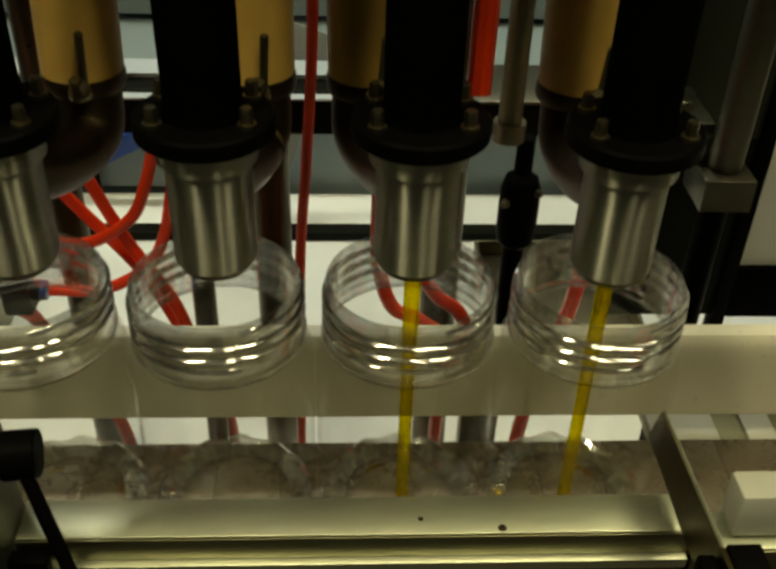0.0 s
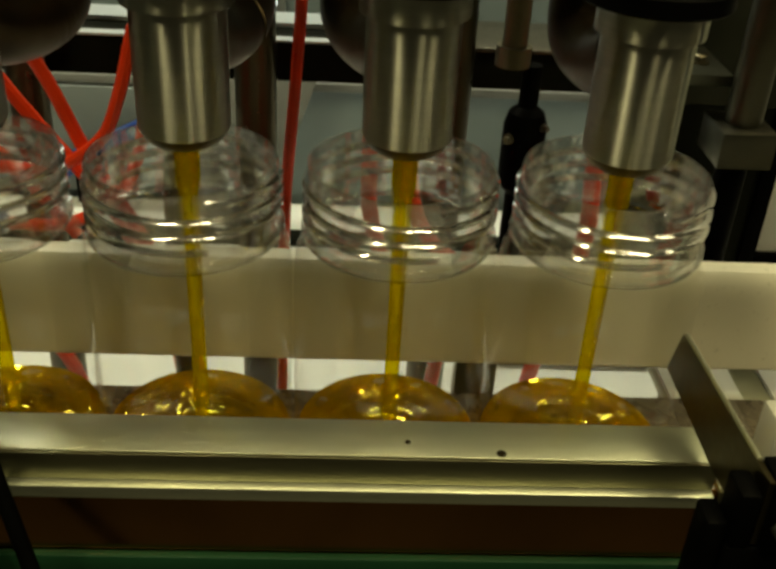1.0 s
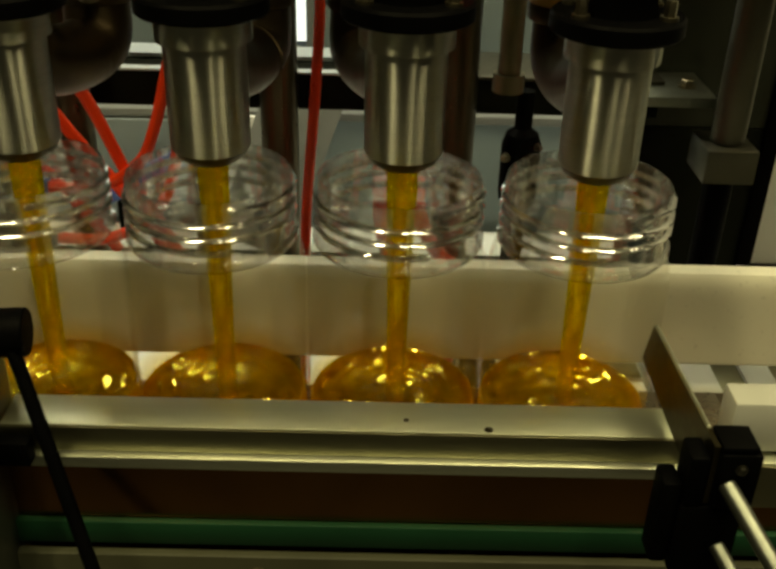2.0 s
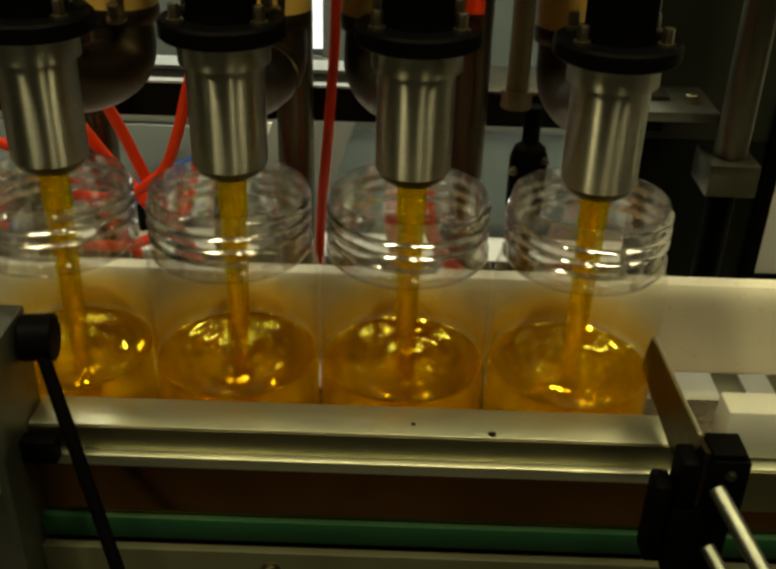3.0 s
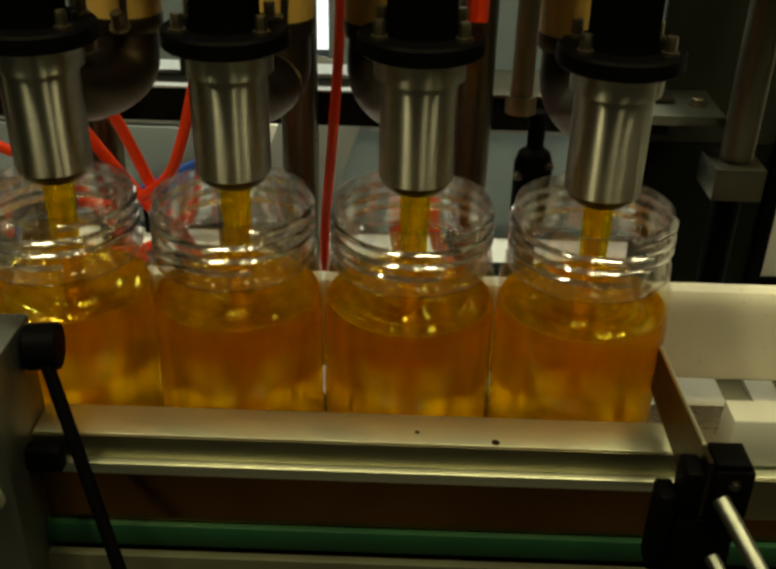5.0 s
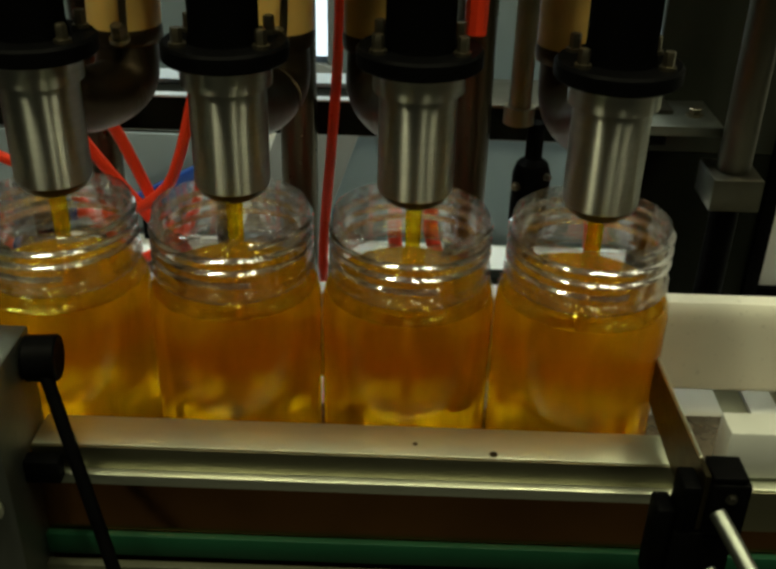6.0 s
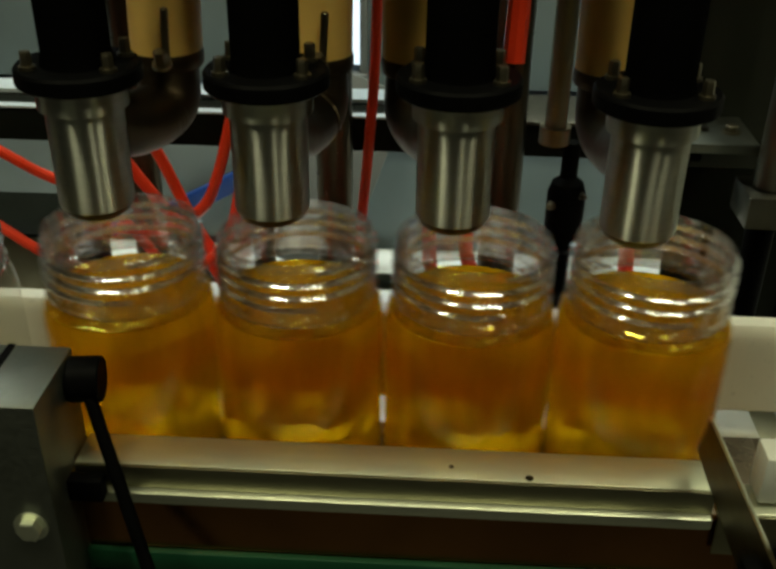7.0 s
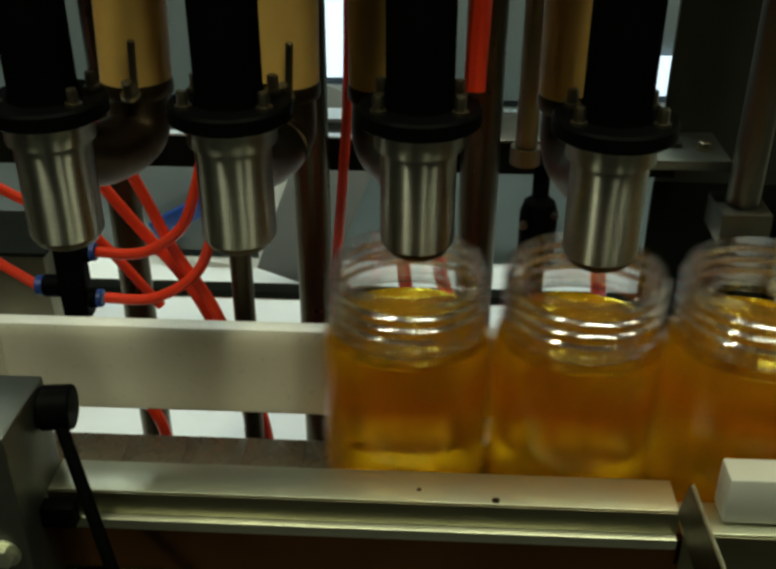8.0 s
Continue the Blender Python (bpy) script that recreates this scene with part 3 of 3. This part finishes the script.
def bracket():
    b = thing("side_bracket", "grey cast bracket with a bright bolt and black knob", "bracket")
    part("block", box(-0.30, -0.1955, -0.104, -0.050, -0.26, 0.070, 0.0015), ALU, b)
    part("slot", box(-0.229, -0.225, -0.1035, -0.0505, 0.0701, 0.0707, 0), BLACK, b)
    part("bolt", hexbolt((-0.209, -0.1045, -0.005), (0, -1, 0), 0.0065, 0.006), STEEL_FLAT, b, "bright bolt head")
    part("knob", rod((-0.1953, -0.060, 0.056), (-0.1785, -0.058, 0.056), 0.0122), BLACK, b, "black plastic knob")
    part("rod", rod((-0.184, -0.066, 0.052), (-0.136, -0.12, -0.08), 0.0036), BLACK, b, "thin black rod")
    part("lock", box(-0.1953, -0.177, -0.0865, -0.078, -0.004, 0.010, 0.001), BLACK, b)
    return b


bracket()

# ---- machine frame behind the jars ----


def post(x, y, r, z0, z1, label):
    p = thing("post", label, "post", "posts of the machine frame")
    part("shaft", rod((x, y, z0), (x, y, z1), r, 24), STEEL_BROWN, p)
    part("foot", lathe([(0, z0 - 0.008), (r * 1.7, z0 - 0.008), (r * 1.7, z0), (0, z0)], 24, m=Matrix.Translation((x, y, 0))), STEEL_DARK, p)
    return p


DECK_Z = -0.28


def deck():
    d = thing("machine_deck", "pale painted machine deck plate behind the conveyor", "deck")
    part("plate", box(-0.9, 0.9, 0.10, 0.75, DECK_Z - 0.03, DECK_Z, 0.002), PALE_PAINT, d)
    part("kerb", box(-0.9, 0.9, 0.632, 0.655, DECK_Z + 0.0005, DECK_Z + 0.012, 0.001), DARK_PANEL, d, "dark bar across the deck")
    part("leg", box(-0.8, -0.74, 0.15, 0.21, FLOOR_Z, DECK_Z - 0.03, 0.002), STEEL_DARK, d)
    part("leg", box(0.74, 0.8, 0.15, 0.21, FLOOR_Z, DECK_Z - 0.03, 0.002), STEEL_DARK, d)
    part("leg", box(-0.8, -0.74, 0.5, 0.56, FLOOR_Z, DECK_Z - 0.03, 0.002), STEEL_DARK, d)
    part("leg", box(0.74, 0.8, 0.5, 0.56, FLOOR_Z, DECK_Z - 0.03, 0.002), STEEL_DARK, d)
    return d


deck()
for x, r in ((-0.244, 0.0135), (-0.088, 0.0145), (0.046, 0.0155)):
    post(x, 0.25, r, DECK_Z + 0.008, 0.531, "brown-tinted stainless post of the machine frame")
post(-0.129, 0.15, 0.008, DECK_Z + 0.008, 0.18, "slim dark steel post behind a nozzle")


def hanging_rod():
    h = thing("air_cylinder", "slim steel air cylinder hanging from the head", "cylinder")
    part("barrel", rod((0.072, 0.16, 0.118), (0.072, 0.16, 0.531), 0.0075), STEEL_DARK, h)
    part("collar", lathe([(0.0078, 0.112), (0.0105, 0.112), (0.0105, 0.124), (0.0078, 0.124)], 24, closed=True, m=Matrix.Translation((0.072, 0.16, 0))), STEEL_DARK, h)
    rest = part("valve_body", lathe([(0, -0.045), (0.006, -0.045), (0.0075, -0.02), (0.0075, 0.028), (0.0125, 0.034), (0.0135, 0.040), (0.0135, 0.074), (0.011, 0.082), (0.0060, 0.086), (0.0060, 0.1115), (0, 0.1115)], 24, m=Matrix.Translation((0.085, 0.163, 0))), BLACK, h, "black valve body")
    part("screw", hexbolt((0.074, 0.153, 0.068), (-0.6, -0.8, 0), 0.0024, 0.004), STEEL_DARK, rest, "bright screw head")
    part("screw", hexbolt((0.094, 0.153, 0.076), (0.6, -0.8, 0), 0.0020, 0.004), COLUMN, rest, "dull screw head")
    return h


hanging_rod()


def head():
    h = thing("overhead_frame", "dark steel overhead frame that carries nozzles and hoses", "frame")
    part("plate", box(-0.36, 0.36, -0.045, 0.290, 0.531, 0.556, 0.002), STEEL_DARK, h)
    part("front_edge", box(-0.36, 0.36, -0.0495, -0.0455, 0.520, 0.566, 0.001), STEEL_DARK, h)
    return h


head()


def cross_beam():
    b = thing("cross_beam", "dark steel cross beam with bright top edge", "beam")
    # lit top and shaded face of the beam are put into pale and near-black colours
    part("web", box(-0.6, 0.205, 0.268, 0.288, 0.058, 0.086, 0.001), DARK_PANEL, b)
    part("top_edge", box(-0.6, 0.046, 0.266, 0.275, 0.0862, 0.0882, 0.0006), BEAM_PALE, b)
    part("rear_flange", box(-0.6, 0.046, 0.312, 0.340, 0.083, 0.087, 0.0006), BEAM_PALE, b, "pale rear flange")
    part("end_cover", box(0.0465, 0.205, 0.262, 0.330, 0.0865, 0.0895, 0.0006), COLUMN, b, "dull grey end cover")
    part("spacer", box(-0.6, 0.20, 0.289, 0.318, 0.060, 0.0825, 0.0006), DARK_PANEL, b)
    return b


cross_beam()


def right_column():
    c = thing("lift_column", "round steel lift column on a grey clamp block", "column")
    part("shaft", rod((0.246, 0.222, 0.058), (0.246, 0.222, 0.531), 0.0125, 28), COLUMN, c)
    part("clamp_block", box(0.226, 0.264, 0.200, 0.244, 0.032, 0.0578, 0.0015), COLUMN, c)
    part("lower_shaft", rod((0.246, 0.222, DECK_Z), (0.246, 0.222, 0.032), 0.011, 28), BLACK, c)
    return c


right_column()


def back_panel():
    p = thing("machine_cover", "dark green-grey upright cover of the machine", "cover")
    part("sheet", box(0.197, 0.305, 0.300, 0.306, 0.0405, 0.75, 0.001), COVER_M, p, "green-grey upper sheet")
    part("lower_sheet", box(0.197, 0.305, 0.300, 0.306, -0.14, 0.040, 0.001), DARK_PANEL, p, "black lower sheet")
    part("window_frame", box(0.305, 0.318, 0.296, 0.310, DECK_Z, 0.75, 0.001), BLACK, p, "black upright window frame")
    part("window_frame", box(0.3185, 0.75, 0.296, 0.310, -0.14, -0.0855, 0.001), BLACK, p, "black lower window frame")
    part("pale_sheet", box(0.318, 0.75, 0.300, 0.306, -0.085, 0.75, 0.001), PALE_PAINT, p, "pale sheet in the frame")
    part("shelf_plate", box(0.165, 0.238, 0.235, 0.2995, 0.078, 0.086, 0.001), ALU, p, "small grey shelf plate")
    part("bolt", hexbolt((0.222, 0.262, 0.086), (0, 0, 1), 0.005, 0.006), STEEL_DARK, p)
    return p


back_panel()

# ---- red air tubes ----


def air_tube(points, r=0.0040):
    bm = tube(points, r, 10)
    ob = part("air_tube", bm, RED_TUBE)
    return tagged(ob, "red plastic air tube hanging behind the nozzles", "tube", "red air tubes")


air_tube([(-0.050, 0.20, 0.30), (-0.053, 0.205, 0.16), (-0.058, 0.20, 0.08), (-0.064, 0.19, 0.0), (-0.066, 0.19, -0.10), (-0.07, 0.2, DECK_Z)], 0.0039)
air_tube([(-0.232, 0.152, 0.15), (-0.203, 0.152, 0.103), (-0.178, 0.15, 0.044), (-0.147, 0.15, -0.02), (-0.135, 0.16, -0.12), (-0.13, 0.17, DECK_Z)], 0.0042)
air_tube([(-0.235, 0.160, 0.10), (-0.210, 0.160, 0.063), (-0.174, 0.160, 0.012), (-0.152, 0.162, -0.04), (-0.124, 0.165, -0.12), (-0.115, 0.17, DECK_Z)], 0.0044)
air_tube([(-0.252, 0.143, -0.0125), (-0.247, 0.152, -0.030), (-0.228, 0.160, -0.085), (-0.206, 0.160, -0.131), (-0.19, 0.17, DECK_Z)], 0.0050)
air_tube([(-0.232, 0.143, 0.043), (-0.199, 0.141, 0.044), (-0.170, 0.141, 0.062), (-0.157, 0.142, 0.088), (-0.145, 0.145, 0.13)])
air_tube([(-0.230, 0.142, 0.005), (-0.195, 0.140, 0.007), (-0.165, 0.140, 0.024), (-0.150, 0.142, 0.048), (-0.140, 0.145, 0.09)])
air_tube([(-0.46, 0.15, 0.14), (-0.36, 0.15, 0.065), (-0.31, 0.146, 0.032), (-0.281, 0.143, 0.014)])
air_tube([(-0.46, 0.17, 0.18), (-0.37, 0.17, 0.12), (-0.30, 0.17, 0.075), (-0.25, 0.17, 0.05), (-0.20, 0.175, -0.02)])
air_tube([(0.034, 0.035, 0.531), (0.033, 0.033, 0.38), (0.031, 0.030, 0.27), (0.029, 0.022, 0.207)], 0.0060)
air_tube([(-0.008, 0.155, 0.14), (-0.010, 0.15, 0.05), (-0.008, 0.15, 0.015), (0.002, 0.15, -0.016), (0.022, 0.15, -0.028), (0.045, 0.155, -0.06), (0.040, 0.16, -0.137), (0.04, 0.17, DECK_Z)], 0.0052)
air_tube([(0.014, 0.150, 0.14), (0.015, 0.146, 0.05), (0.020, 0.145, 0.020), (0.032, 0.145, -0.002), (0.052, 0.15, -0.026), (0.066, 0.16, -0.09), (0.070, 0.16, -0.14), (0.07, 0.17, DECK_Z)], 0.0052)
air_tube([(0.130, 0.150, 0.14), (0.129, 0.15, 0.05), (0.131, 0.15, 0.01), (0.126, 0.155, -0.04), (0.11, 0.16, -0.12), (0.10, 0.17, DECK_Z)], 0.0056)


def tee():
    f = thing("tube_fitting", "black push-in tube fitting with blue collars", "fitting")
    part("body", box(-0.262, -0.242, 0.134, 0.152, -0.012, 0.050, 0.003), BLACK, f)
    upper = part("branch", rod((-0.242, 0.143, 0.043), (-0.236, 0.143, 0.043), 0.0075), BLACK, f)
    lower = part("branch", rod((-0.242, 0.142, 0.005), (-0.236, 0.142, 0.005), 0.0075), BLACK, f)
    side = part("branch", rod((-0.275, 0.143, 0.014), (-0.262, 0.143, 0.014), 0.0085), BLACK, f)
    part("collar", rod((-0.2365, 0.143, 0.043), (-0.232, 0.143, 0.043), 0.0068), BLUE, upper, "blue collar")
    part("collar", rod((-0.2365, 0.142, 0.005), (-0.232, 0.142, 0.005), 0.0068), BLUE, lower, "blue collar")
    part("collar", rod((-0.281, 0.143, 0.014), (-0.275, 0.143, 0.014), 0.0075), BLUE, side, "blue collar")
    return f


tee()

# ---- far things ----


def cabinet():
    c = thing("cabinet", "grey sheet metal cabinet with a grey-blue door", "cabinet")
    part("body", box(-1.2, 1.2, 0.77, 1.20, FLOOR_Z, -0.13, 0.003), CABINET_GREY, c)
    part("door", box(-0.62, -0.175, 0.756, 0.769, -0.274, -0.132, 0.002), GREY_BLUE, c, "grey-blue door")
    part("top_trim", box(-1.2, 1.2, 0.76, 0.80, -0.1295, -0.118, 0.002), GREY_BOARD, c)
    part("upper_body", box(-1.2, 1.2, 0.98, 1.20, -0.1175, 0.45, 0.003), GREY_BLUE, c)
    return c


cabinet()
PANE = mat("bright_window_pane", (0.78, 0.90, 1.0), 0.2, 0, 0.05, 4, emit=1.0)


def back_window(x0, x1, z0, z1, name):
    w = thing(name, "bright daylight window in the back of the hall", "window", kind="structure")
    part("window_pane", box(x0, x1, 0.966, 0.970, z0, z1, 0), PANE, w)
    part("window_frame", box(x0 - 0.012, x0 - 0.0005, 0.962, 0.976, z0 - 0.012, z1 + 0.012, 0.001), GREY_BOARD, w)
    part("window_frame", box(x1 + 0.0005, x1 + 0.012, 0.962, 0.976, z0 - 0.012, z1 + 0.012, 0.001), GREY_BOARD, w)
    part("window_sill", box(x0 - 0.012, x1 + 0.012, 0.955, 0.976, z0 - 0.024, z0 - 0.0125, 0.001), GREY_BOARD, w)


back_window(-0.175, -0.125, -0.080, 0.40, "window_1")
back_window(0.335, 0.400, -0.100, -0.040, "window_2")


def leaning_board():
    b = part("leaning_board", box(-0.05, 0.05, 0.0, 0.01, 0.0, 0.26, 0.001), GREY_BOARD)
    b.matrix_world = pose(-0.175, 0.66, DECK_Z + 0.014, -14, 20, 0)
    return tagged(b, "dark grey board leaning on the cabinet", "board")


leaning_board()


def white_sheet():
    b = part("white_sheet", box(-0.236, -0.168, 0.7475, 0.7545, DECK_Z + 0.0005, -0.121, 0.001), PALE_PAINT)
    return tagged(b, "bright white sheet standing against the grey cabinet", "sheet")


white_sheet()


def blue_tray():
    b = thing("blue_bar", "blue plastic bar lying slanted before the cabinet", "bar")
    part("bar", box(-0.09, 0.09, -0.008, 0.008, -0.013, 0.013, 0.003, m=pose(-0.300, 0.735, -0.19, 0, -28, 0)), BLUE, b)
    part("foot", rod((-0.36, 0.737, DECK_Z), (-0.36, 0.737, -0.225), 0.006), BLACK, b)
    return b


blue_tray()


def motor_box():
    b = thing("motor_box", "dark grey motor box standing on the machine deck", "motor box")
    part("housing", box(-0.56, -0.400, 0.42, 0.52, DECK_Z, -0.112, 0.004), STEEL_DARK, b)
    part("lid", box(-0.562, -0.398, 0.418, 0.522, -0.1118, -0.106, 0.002), DARK_PANEL, b)
    return b


motor_box()


def drip_tray():
    d = thing("drip_tray", "low dark tray on the machine deck", "tray")
    part("base", box(0.130, 0.300, 0.400, 0.600, DECK_Z, DECK_Z + 0.004, 0.001), STEEL_DARK, d)
    for x0, x1, y0, y1 in ((0.130, 0.300, 0.400, 0.404), (0.130, 0.300, 0.596, 0.600), (0.130, 0.134, 0.4042, 0.5958), (0.296, 0.300, 0.4042, 0.5958)):
        part("rim", box(x0, x1, y0, y1, DECK_Z + 0.0042, DECK_Z + 0.024, 0.0006), STEEL_DARK, d)
    return d


drip_tray()


# ---- motion ----
def motions():
    drift = [(0, 0), (6.8, 0), (7.0, 0.014), (7.2, 0.042), (7.4, 0.073), (7.7, 0.126), (8.0, 0.190)]
    for j, x in zip(jars, JAR_X):
        walk(j, [(t, pose(x + d, 0, BELT_Z)) for t, d in drift])
    for q, x in zip(liquids, JAR_X):
        rise = ((0, -0.003), (0.4, 0.0), (0.7, 0.006), (1.0, 0.0135), (1.5, 0.0205), (2.0, 0.030), (2.5, 0.043), (3.0, 0.057), (3.5, 0.071), (4.0, 0.084), (4.5, 0.095), (5.2, 0.108), (6.0, 0.118), (6.4, FILL))
        fill = [(t, 0, v) for t, v in rise]
        walk(q, [(t, pose(x, 0, BELT_Z + h)) for t, d, h in fill] + [(t, pose(x + d, 0, BELT_Z + FILL)) for t, d in drift[1:]])
    # the sleeves of painted reflection climb with the level
    for q, x in zip(reflection_sleeves, JAR_X):
        coat = ((0, -0.042), (1.5, -0.008), (2.0, 0.012), (3.0, 0.053), (3.5, 0.066), (4.0, 0.077), (4.5, 0.0800))
        walk(q, [(t, pose(x, 0, BELT_Z + v)) for t, v in coat] + [(t, pose(x + d, 0, BELT_Z + 0.0800)) for t, d in drift[1:]])
    for i, (x, dz) in enumerate(NOZZLES):
        up, low = TIP_Z + dz + 0.170, TIP_Z + dz - 0.182
        s = 0.2 if i < 2 else -0.1
        rows = [(0, up if s > 0 else TIP_Z + dz), (max(0.0, s) + 0.01, up if s > 0 else TIP_Z + dz), (max(0.0, s) + 0.2, TIP_Z + dz), (6.7, TIP_Z + dz), (6.95, low), (8, low)]
        walk(thin[i], [(t, pose(x, 0, z)) for t, z in rows])
        walk(thick[i], [(t, pose(x, 0, z)) for t, z in [(0, up), (0.9, up), (1.3, TIP_Z + dz), (5.1, TIP_Z + dz), (5.4, low), (8, low)]])
    slide = [(0, 0), (6.8, 0), (7.0, -0.042), (7.2, -0.080), (8, -0.080)]
    walk(stop_gate, [(t, pose(0.137, y, -y * 0.11)) for t, y in slide])


motions()
